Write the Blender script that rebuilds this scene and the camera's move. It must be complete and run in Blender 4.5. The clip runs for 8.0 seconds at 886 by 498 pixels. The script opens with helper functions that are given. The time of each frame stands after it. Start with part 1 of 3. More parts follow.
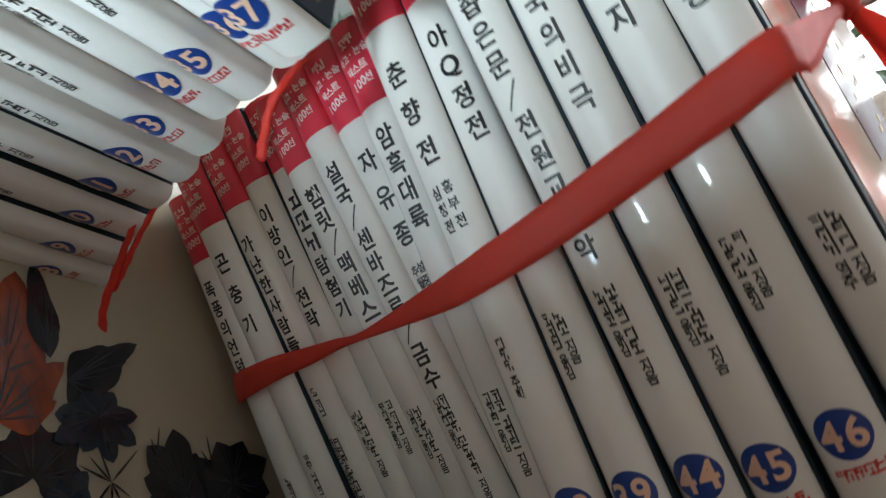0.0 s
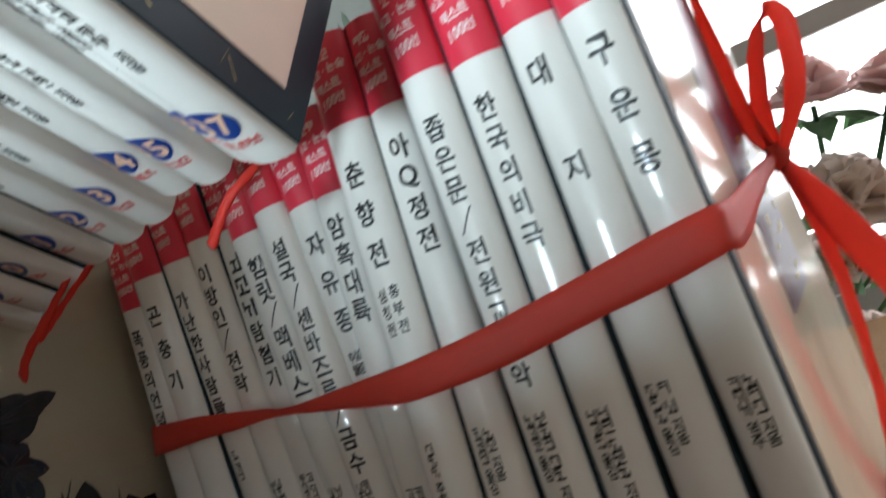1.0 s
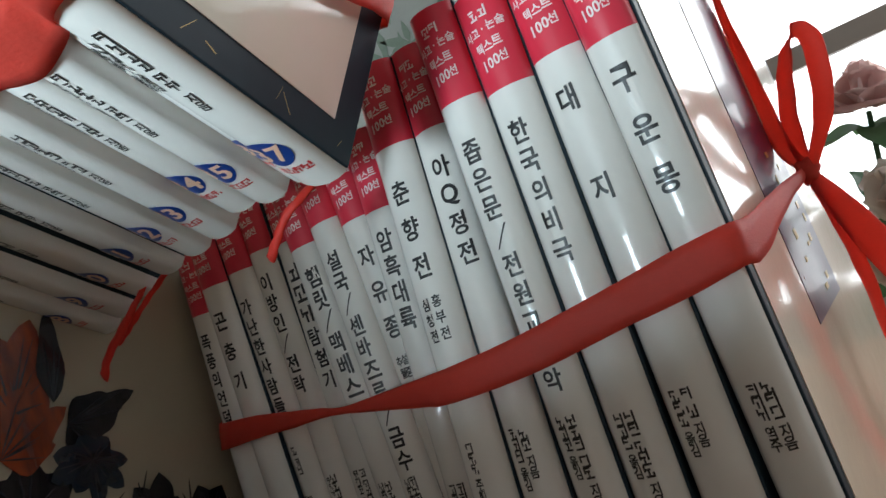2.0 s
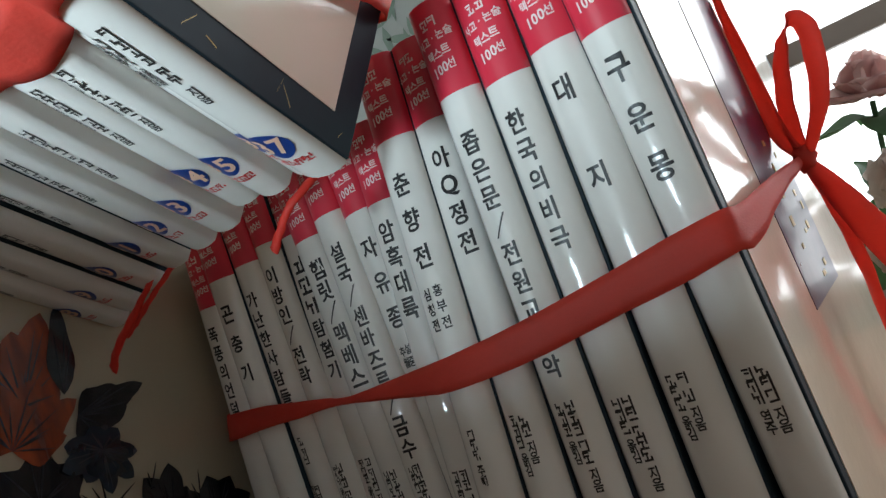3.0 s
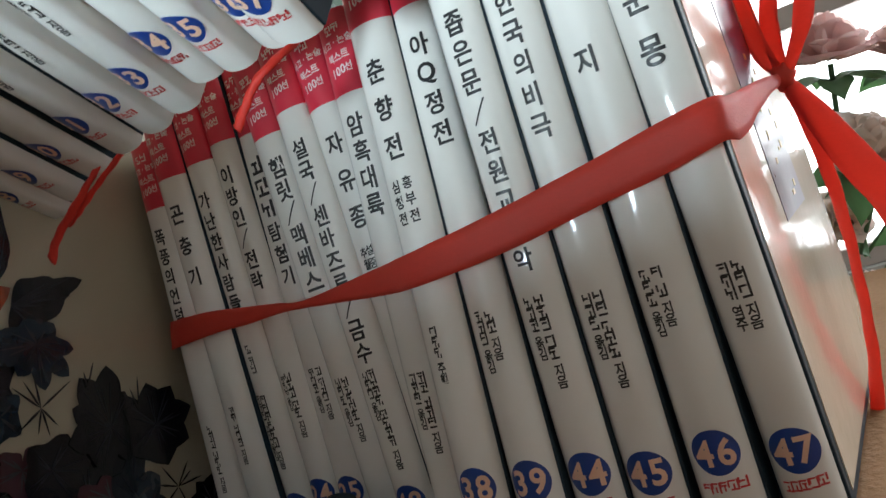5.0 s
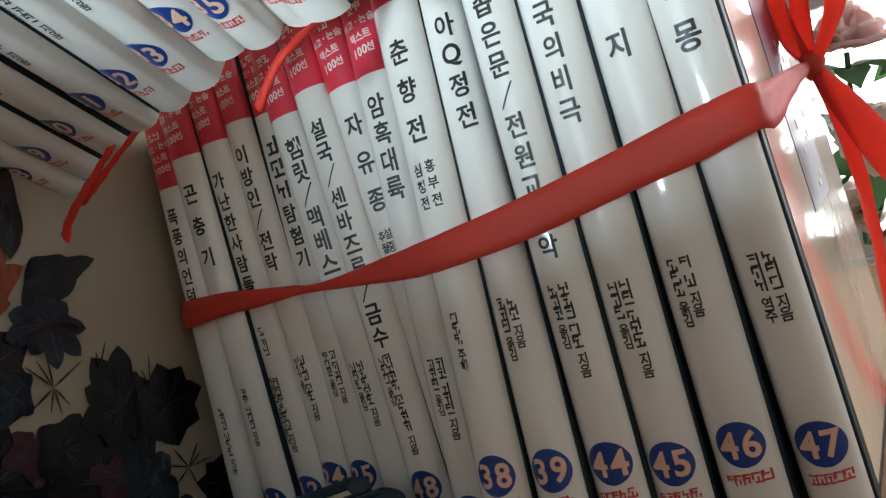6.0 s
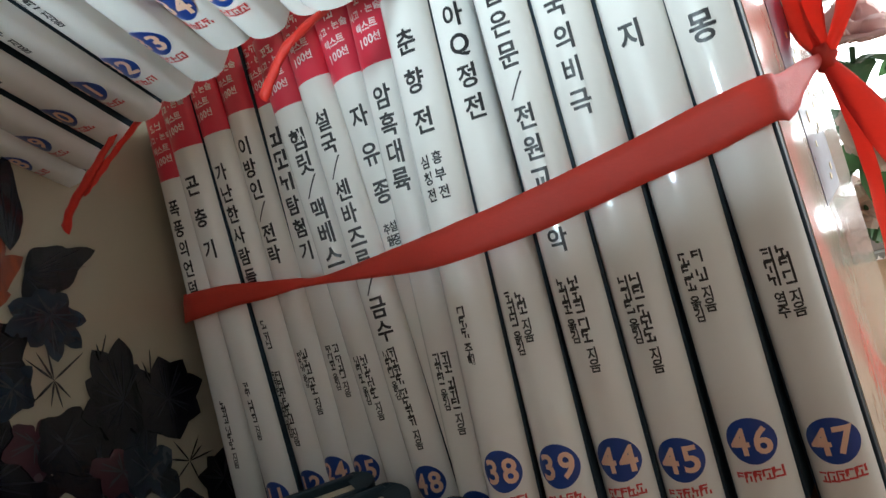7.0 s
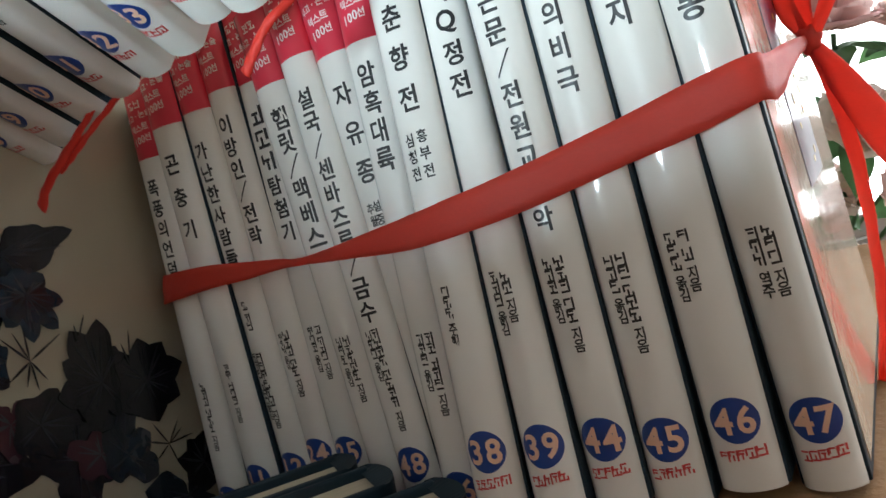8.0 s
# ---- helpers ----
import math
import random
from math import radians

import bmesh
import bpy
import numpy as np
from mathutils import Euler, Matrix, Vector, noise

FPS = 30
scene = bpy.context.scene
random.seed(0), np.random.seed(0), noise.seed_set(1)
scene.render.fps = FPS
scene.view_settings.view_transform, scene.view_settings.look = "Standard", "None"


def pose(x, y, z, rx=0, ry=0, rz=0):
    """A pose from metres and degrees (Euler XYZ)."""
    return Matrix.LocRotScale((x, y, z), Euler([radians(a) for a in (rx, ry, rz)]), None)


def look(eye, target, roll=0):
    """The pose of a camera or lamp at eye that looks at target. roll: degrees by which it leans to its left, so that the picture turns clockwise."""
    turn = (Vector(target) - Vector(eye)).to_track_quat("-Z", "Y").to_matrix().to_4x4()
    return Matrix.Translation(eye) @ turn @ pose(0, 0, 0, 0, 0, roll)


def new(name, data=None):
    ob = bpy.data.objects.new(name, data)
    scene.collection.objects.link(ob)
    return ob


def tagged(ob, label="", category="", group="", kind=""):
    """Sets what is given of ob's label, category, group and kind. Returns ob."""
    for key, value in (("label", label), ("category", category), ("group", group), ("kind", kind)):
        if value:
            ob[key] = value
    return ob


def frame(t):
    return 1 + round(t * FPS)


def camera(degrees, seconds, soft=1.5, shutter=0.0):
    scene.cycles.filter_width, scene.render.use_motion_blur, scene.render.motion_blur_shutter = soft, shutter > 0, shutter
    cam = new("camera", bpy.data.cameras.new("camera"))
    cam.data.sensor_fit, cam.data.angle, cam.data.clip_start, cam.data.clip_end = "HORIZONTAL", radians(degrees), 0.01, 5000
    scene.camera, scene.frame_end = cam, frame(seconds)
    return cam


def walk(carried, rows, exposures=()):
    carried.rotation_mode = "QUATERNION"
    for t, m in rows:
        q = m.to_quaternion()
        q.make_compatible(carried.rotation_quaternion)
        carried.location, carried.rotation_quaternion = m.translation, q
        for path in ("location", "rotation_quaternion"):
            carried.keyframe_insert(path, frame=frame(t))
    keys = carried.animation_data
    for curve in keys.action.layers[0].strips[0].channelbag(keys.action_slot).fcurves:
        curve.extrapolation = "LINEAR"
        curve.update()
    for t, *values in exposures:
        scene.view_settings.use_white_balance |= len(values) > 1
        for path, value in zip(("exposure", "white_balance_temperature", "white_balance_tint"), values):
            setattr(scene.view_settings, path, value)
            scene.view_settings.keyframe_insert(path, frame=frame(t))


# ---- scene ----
cam = camera(59.04, 8.0, soft=1.4, shutter=0.9)
PATH = [
    (0, (0.0151, -0.2193, 0.1169), (-0.4854, 0.6454, 0.1590), -28.35),
    (0.5, (0.0118, -0.2275, 0.1410), (-0.4510, 0.6589, 0.1322), -24.79),
    (1, (0.0260, -0.2236, 0.1500), (-0.3926, 0.6845, 0.1567), -22.64),
    (1.5, (0.0415, -0.2296, 0.1551), (-0.4128, 0.6607, 0.1857), -21.92),
    (1.7, (0.0419, -0.2346, 0.1531), (-0.4286, 0.6461, 0.1904), -22.13),
    (3, (0.0463, -0.2403, 0.1466), (-0.4471, 0.6286, 0.1868), -23.12),
    (3.5, (0.0448, -0.2410, 0.1417), (-0.4365, 0.6348, 0.1796), -23.23),
    (4, (0.0352, -0.2367, 0.1336), (-0.4185, 0.6544, 0.1374), -21.79),
    (4.5, (0.0309, -0.2399, 0.1253), (-0.4273, 0.6489, 0.1208), -20.74),
    (4.7, (0.0281, -0.2407, 0.1240), (-0.4223, 0.6520, 0.1133), -20.27),
    (6, (0.0158, -0.2407, 0.1277), (-0.4329, 0.6520, 0.0849), -18.72),
    (6.5, (0.0139, -0.2404, 0.1288), (-0.4324, 0.6534, 0.0859), -18.58),
    (7, (0.0114, -0.2390, 0.1281), (-0.4367, 0.6535, 0.0773), -18.45),
    (7.5, (0.0124, -0.2364, 0.1260), (-0.4378, 0.6545, 0.0662), -18.63),
    (8, (0.0084, -0.2380, 0.1259), (-0.4220, 0.6615, 0.0520), -18.07),
]
EXPOSURES = [(0.0, 0.1), (0.5, 0.12), (1.0, 0.0), (1.5, -0.28), (3.0, -0.45), (4.0, -0.25), (4.5, -0.05), (6.0, 0.25), (8.0, 0.45)]
walk(cam, [(t, look(eye, target, roll)) for t, eye, target, roll in PATH], EXPOSURES)

# The pile leans: its own axes are turned against the room's by this much.
LEANING = Matrix.Rotation(radians(8.0), 4, "Y")

# ---- world and light ----
world = bpy.data.worlds.new("sky")
scene.world = world
world.use_nodes = True
sky = world.node_tree.nodes.new("ShaderNodeTexSky")
sky.sky_type, sky.sun_disc = "NISHITA", False
sky.sun_elevation, sky.sun_rotation = radians(35), radians(40)
world.node_tree.links.new(sky.outputs[0], world.node_tree.nodes["Background"].inputs[0])
world.node_tree.nodes["Background"].inputs[1].default_value = 0.05


def area_light(name, m, width, height, watts, colour):
    lamp = bpy.data.lights.new(name, "AREA")
    lamp.shape, lamp.size, lamp.size_y, lamp.energy, lamp.color = "RECTANGLE", width, height, watts, colour
    ob = new(name, lamp)
    ob.matrix_world = m
    return ob


area_light("back_window_daylight", look((0.75, 1.27, 0.62), (0.2, 0, 0.15)), 1.3, 1.1, 16, (0.93, 0.97, 1.0))
# Added key lamp behind the camera, placed by eye to brighten the spines.
area_light("front_key_lamp", look((-0.74, -1.57, -0.08), (-0.1, 0, 0.12)), 0.42, 0.6, 74, (0.70, 0.90, 1.0))
# Added strip lamp without a known source, for gloss streaks down the spines.
area_light("streak_lamp", look((-0.26, -1.57, 0.45), (-0.1, 0, 0.12)), 0.025, 1.0, 0.9, (0.85, 0.95, 1.0))
# Added lamp on the right, out of view, to brighten the outermost cover.
area_light("east_cover_lamp", look((1.36, 0.40, 0.45), (0.1, 0.1, 0.05)), 0.32, 0.9, 3, (0.95, 0.98, 1.0))


# ---- materials ----
def material(name, colour, rough=0.5, metal=0.0, grain=0.0, scale=200.0, stain=0.0, stain_scale=12.0, bump=0.0, coat=0.0, spec=0.5, stretch=(1, 1, 1), second=None):
    """A surface with grain and stains at two scales, fine relief and gloss."""
    mat = bpy.data.materials.new(name)
    mat.use_nodes = True
    nodes, links = mat.node_tree.nodes, mat.node_tree.links
    bsdf = nodes["Principled BSDF"]
    bsdf.inputs["Roughness"].default_value = rough
    bsdf.inputs["Metallic"].default_value = metal
    bsdf.inputs["Specular IOR Level"].default_value = spec
    bsdf.inputs["Coat Weight"].default_value = coat
    bsdf.inputs["Coat Roughness"].default_value = 0.035
    coords = nodes.new("ShaderNodeTexCoord")
    mapping = nodes.new("ShaderNodeMapping")
    mapping.inputs["Scale"].default_value = stretch
    links.new(coords.outputs["Object"], mapping.inputs["Vector"])
    fine = nodes.new("ShaderNodeTexNoise")
    fine.inputs["Scale"].default_value, fine.inputs["Detail"].default_value = scale, 6
    links.new(mapping.outputs[0], fine.inputs["Vector"])
    broad = nodes.new("ShaderNodeTexNoise")
    broad.inputs["Scale"].default_value, broad.inputs["Detail"].default_value = stain_scale, 4
    links.new(mapping.outputs[0], broad.inputs["Vector"])
    dark = second or tuple(c * 0.6 for c in colour)
    mix1 = nodes.new("ShaderNodeMix")
    mix1.data_type = "RGBA"
    mix1.inputs[6].default_value, mix1.inputs[7].default_value = (*colour, 1), (*dark, 1)
    ramp = nodes.new("ShaderNodeMapRange")
    ramp.inputs["From Min"].default_value, ramp.inputs["From Max"].default_value = 0.4, 0.75
    ramp.inputs["To Max"].default_value = stain
    links.new(broad.outputs["Fac"], ramp.inputs["Value"])
    links.new(ramp.outputs[0], mix1.inputs[0])
    mix2 = nodes.new("ShaderNodeMix")
    mix2.data_type = "RGBA"
    links.new(mix1.outputs[2], mix2.inputs[6])
    mix2.inputs[7].default_value = (*dark, 1)
    ramp2 = nodes.new("ShaderNodeMapRange")
    ramp2.inputs["From Min"].default_value, ramp2.inputs["From Max"].default_value = 0.35, 0.8
    ramp2.inputs["To Max"].default_value = grain
    links.new(fine.outputs["Fac"], ramp2.inputs["Value"])
    links.new(ramp2.outputs[0], mix2.inputs[0])
    links.new(mix2.outputs[2], bsdf.inputs["Base Color"])
    rough_range = nodes.new("ShaderNodeMapRange")
    rough_range.inputs["To Min"].default_value, rough_range.inputs["To Max"].default_value = rough * 0.8, min(1, rough * 1.25)
    links.new(broad.outputs["Fac"], rough_range.inputs["Value"])
    links.new(rough_range.outputs[0], bsdf.inputs["Roughness"])
    if bump:
        relief = nodes.new("ShaderNodeBump")
        relief.inputs["Strength"].default_value, relief.inputs["Distance"].default_value = bump, 0.001
        links.new(fine.outputs["Fac"], relief.inputs["Height"])
        links.new(relief.outputs[0], bsdf.inputs["Normal"])
        if coat:
            links.new(relief.outputs[0], bsdf.inputs["Coat Normal"])
    return mat


M_JACKET = material("white_laminated_jacket", (0.79, 0.77, 0.735), 0.42, grain=0.08, scale=90, stain=0.15, stain_scale=25, bump=0.07, coat=0.55, second=(0.62, 0.57, 0.48))
M_BAND = material("red_printed_band", (0.72, 0.035, 0.07), 0.32, grain=0.08, scale=120, stain=0.15, bump=0.04, coat=0.25)
M_NAVY = material("navy_laminated_board", (0.008, 0.024, 0.038), 0.5, grain=0.3, scale=150, bump=0.05, spec=0.3)
M_COVER = material("cream_glossy_cover", (0.74, 0.66, 0.55), 0.16, grain=0.06, scale=70, stain=0.1, bump=0.16, coat=0.7)
M_PURPLE = material("purple_printed_picture", (0.045, 0.02, 0.07), 0.3, grain=0.4, scale=140, stain=0.5, stain_scale=60, bump=0.06, coat=0.25, second=(0.02, 0.03, 0.08))
M_PAGES = material("page_edges", (0.66, 0.57, 0.42), 0.85, grain=0.35, scale=60, stain=0.2, bump=0.4, stretch=(25, 1, 1))
M_INK = material("black_ink", (0.012, 0.012, 0.014), 0.4)
M_GREY = material("grey_small_print", (0.025, 0.023, 0.022), 0.45)
M_BLUE = material("blue_disc_ink", (0.012, 0.05, 0.25), 0.3, grain=0.1, coat=0.25)
M_PEACH = material("peach_numeral_ink", (0.8, 0.5, 0.36), 0.35)
M_RED_INK = material("red_small_print", (0.6, 0.06, 0.06), 0.4)
M_WHITE_INK = material("pale_pink_lettering", (0.82, 0.66, 0.66), 0.4)
M_GOLD = material("gold_lettering", (0.55, 0.4, 0.15), 0.35)
M_RIBBON = material("red_satin_ribbon", (0.72, 0.085, 0.06), 0.55, grain=0.25, scale=500, stain=0.12, stain_scale=40, bump=0.25, stretch=(1, 1, 3))
M_CORD = material("red_bookmark_ribbon", (0.74, 0.035, 0.02), 0.5, grain=0.3, scale=700, bump=0.5)
M_PANEL = material("cream_lacquered_panel", (0.44, 0.38, 0.28), 0.22, grain=0.05, scale=50, stain=0.1, bump=0.03, coat=0.5)
M_PETAL_NAVY = material("printed_navy_petals", (0.006, 0.011, 0.022), 0.25, grain=0.5, scale=90, stain=0.6, stain_scale=45, coat=0.4, second=(0.022, 0.04, 0.06))
M_PETAL_DARK = material("printed_black_petals", (0.004, 0.004, 0.007), 0.25, grain=0.4, scale=80, stain=0.4, stain_scale=50, coat=0.4, second=(0.009, 0.009, 0.018))
M_PETAL_ORANGE = material("printed_orange_petals", (0.36, 0.06, 0.014), 0.25, grain=0.6, scale=60, stain=0.8, stain_scale=40, coat=0.4, second=(0.05, 0.01, 0.006), stretch=(1, 4, 1))
M_PETAL_PINK = material("printed_plum_petals", (0.07, 0.022, 0.03), 0.25, grain=0.5, scale=60, stain=0.8, stain_scale=50, coat=0.4, second=(0.03, 0.02, 0.03))
M_PETAL_VEIN = material("printed_petal_veins", (0.014, 0.017, 0.024), 0.3, grain=0.5, scale=80, stain=0.6, stain_scale=60, coat=0.4, second=(0.006, 0.006, 0.01))
M_BLANKET = material("brown_cloth", (0.33, 0.17, 0.07), 0.9, grain=0.5, scale=300, stain=0.4, bump=0.8)
M_TABLE = material("brown_wood", (0.2, 0.1, 0.045), 0.45, grain=0.5, scale=30, stain=0.4, bump=0.1, stretch=(1, 8, 8))
M_WALL = material("white_plaster", (0.37, 0.36, 0.33), 0.85, grain=0.1, scale=80, stain=0.15, stain_scale=2, bump=0.15)
M_FLOOR = material("brown_flooring", (0.25, 0.15, 0.08), 0.5, grain=0.4, scale=25, stain=0.3, stain_scale=3, stretch=(1, 10, 1))
M_FRAME = material("taupe_window_frame", (0.42, 0.36, 0.33), 0.45, grain=0.1, scale=60, stain=0.1)
M_ROSE_PINK = material("pink_rose_petals", (0.72, 0.42, 0.42), 0.7, grain=0.2, scale=90, stain=0.3, stain_scale=30, second=(0.6, 0.26, 0.3))
M_ROSE_WHITE = material("ivory_rose_petals", (0.78, 0.74, 0.66), 0.7, grain=0.15, scale=90, stain=0.25, stain_scale=30)
M_LEAF = material("green_fabric_leaves", (0.07, 0.15, 0.08), 0.6, grain=0.4, scale=120, stain=0.4, stain_scale=30, bump=0.2)
M_LEAF_GREY = material("grey_green_print", (0.2, 0.24, 0.19), 0.8, grain=0.3, scale=90)


def glowing(name, colour, strength):
    mat = bpy.data.materials.new(name)
    mat.use_nodes = True
    bsdf = mat.node_tree.nodes["Principled BSDF"]
    bsdf.inputs["Base Color"].default_value = (*colour, 1)
    bsdf.inputs["Emission Color"].default_value = (*colour, 1)
    bsdf.inputs["Emission Strength"].default_value = strength
    return mat


def translucent(mat, share, colour):
    """Lets light shine through a thin cloth."""
    nodes, links = mat.node_tree.nodes, mat.node_tree.links
    thin = nodes.new("ShaderNodeBsdfTranslucent")
    thin.inputs["Color"].default_value = (*colour, 1)
    mix = nodes.new("ShaderNodeMixShader")
    mix.inputs[0].default_value = share
    links.new(nodes["Principled BSDF"].outputs[0], mix.inputs[1])
    links.new(thin.outputs[0], mix.inputs[2])
    links.new(mix.outputs[0], nodes["Material Output"].inputs["Surface"])


translucent(M_RIBBON, 0.48, (0.90, 0.16, 0.11))
translucent(M_CORD, 0.25, (0.8, 0.03, 0.02))
for petals in (M_ROSE_PINK, M_ROSE_WHITE):
    translucent(petals, 0.55, (0.88, 0.72, 0.68))
translucent(M_LEAF, 0.3, (0.12, 0.28, 0.1))
M_DAY = glowing("bright_overcast_sky", (0.93, 0.97, 1.0), 3.6)


# ---- helpers ----
def thing(name, m, label, category, group="", kind=""):
    ob = new(name)
    ob.empty_display_size = 0.02
    ob.matrix_world = LEANING @ m
    return tagged(ob, label, category, group, kind)


def part(name, bm, mat, parent, label="", smooth=False):
    """Links a bmesh as one mesh object under a thing or a part."""
    me = bpy.data.meshes.new(name)
    bm.to_mesh(me)
    bm.free()
    me.materials.append(mat)
    if smooth:
        me.shade_smooth()
    ob = new(name, me)
    ob.parent = parent
    return tagged(ob, label)


def box(x0, x1, y0, y1, z0, z1, bevel=0.0, bm=None):
    bm = bm or bmesh.new()
    made = bmesh.ops.create_cube(bm, size=1)["verts"]
    bmesh.ops.scale(bm, vec=(x1 - x0, y1 - y0, z1 - z0), verts=made)
    bmesh.ops.translate(bm, vec=((x0 + x1) / 2, (y0 + y1) / 2, (z0 + z1) / 2), verts=made)
    if bevel:
        edges = list({e for v in made for e in v.link_edges})
        bmesh.ops.bevel(bm, geom=edges, offset=bevel, segments=2, affect="EDGES", profile=0.5)
    return bm


def structure(name, bm, mat, label, category="wall"):
    me = bpy.data.meshes.new(name)
    bm.to_mesh(me)
    bm.free()
    me.materials.append(mat)
    return tagged(new(name, me), label, category, kind="structure")


GLYPHS = {}


def glyph(ch):
    """The outline of one letter as points and faces, centred, one unit high (built-in font)."""
    if ch not in GLYPHS:
        curve = bpy.data.curves.new("letter", "FONT")
        curve.body, curve.resolution_u, curve.offset = ch, 3, 0.025
        ob = bpy.data.objects.new("letter", curve)
        scene.collection.objects.link(ob)
        bpy.context.view_layer.update()
        me = bpy.data.meshes.new_from_object(ob.evaluated_get(bpy.context.evaluated_depsgraph_get()))
        pts = [(v.co.x, v.co.y) for v in me.vertices]
        faces = [tuple(p.vertices) for p in me.polygons]
        bpy.data.objects.remove(ob)
        bpy.data.curves.remove(curve)
        bpy.data.meshes.remove(me)
        xs, ys = [p[0] for p in pts], [p[1] for p in pts]
        cx, cy, h = (min(xs) + max(xs)) / 2, (min(ys) + max(ys)) / 2, max(0.3, max(max(ys) - min(ys), max(xs) - min(xs)))
        GLYPHS[ch] = ([((x - cx) / h, (y - cy) / h) for x, y in pts], faces)
    return GLYPHS[ch]


BARS = [(-0.45, 0.18, 0.30, 0.46), (-0.45, -0.27, -0.05, 0.46), (0.24, 0.43, -0.1, 0.5), (-0.38, 0.42, -0.48, -0.31), (-0.32, 0.15, 0.04, 0.2), (0.25, 0.42, -0.45, -0.1), (-0.12, 0.05, -0.4, 0.1)]


def laid(flat, surface, step=0.0012):
    """Bends a flat mesh (across, 0, up) onto a rounded surface, cut finely enough to follow it."""
    if flat.verts:
        lo, hi = min(v.co.x for v in flat.verts), max(v.co.x for v in flat.verts)
        for k in range(math.ceil(lo / step), math.floor(hi / step) + 1):
            geom = flat.verts[:] + flat.edges[:] + flat.faces[:]
            bmesh.ops.bisect_plane(flat, geom=geom, dist=1e-7, plane_co=(k * step, 0, 0), plane_no=(1, 0, 0))
        for v in flat.verts:
            v.co = surface(v.co.x, v.co.z)
    return flat


def letters(rows, surface, squash=0.9):
    """Letters lying on a surface. Rows: letter, across, up, height; '#' stands for plain bars, '/' for a stroke."""
    bm = bmesh.new()
    for ch, cx, cz, h in rows:
        if ch == " ":
            continue
        if ch == "#":
            pts, faces = [], []
            for a, b, c, d in random.sample(BARS, 5):
                faces.append(tuple(range(len(pts), len(pts) + 4)))
                pts += [(a, c), (b, c), (b, d), (a, d)]
        elif ch == "/":
            pts, faces = [(-0.42, -0.5), (-0.32, -0.5), (0.42, 0.5), (0.32, 0.5)], [(0, 1, 2, 3)]
        else:
            pts, faces = glyph(ch)
        verts = [bm.verts.new((cx + x * h * squash, 0, cz + y * h)) for x, y in pts]
        for f in faces:
            bm.faces.new([verts[i] for i in f])
    return laid(bm, surface)


# ---- books ----
HEIGHT, DEPTH, DISC, RED = 0.226, 0.152, 0.0225, 0.1925


def spine_sheet(w, z0, z1, lift, sag, cuts=10, wrap=0.0):
    """A strip of jacket over the rounded spine, with its thickness."""
    bm = bmesh.new()
    nz = max(1, round((z1 - z0) / 0.012))
    grid = []
    for j in range(nz + 1):
        z = z0 + (z1 - z0) * j / nz
        row = []
        for i in range(cuts + 1):
            a = -1 + 2 * i / cuts
            row.append(bm.verts.new((a * w / 2, -sag * (1 - a * a) ** 0.8 - lift, z)))
        if wrap:
            row = [bm.verts.new((-w / 2 - lift, wrap, z))] + row + [bm.verts.new((w / 2 + lift, wrap, z))]
        grid.append(row)
    for a, b in zip(grid, grid[1:]):
        for i in range(len(a) - 1):
            bm.faces.new((a[i], a[i + 1], b[i + 1], b[i]))
    return bm


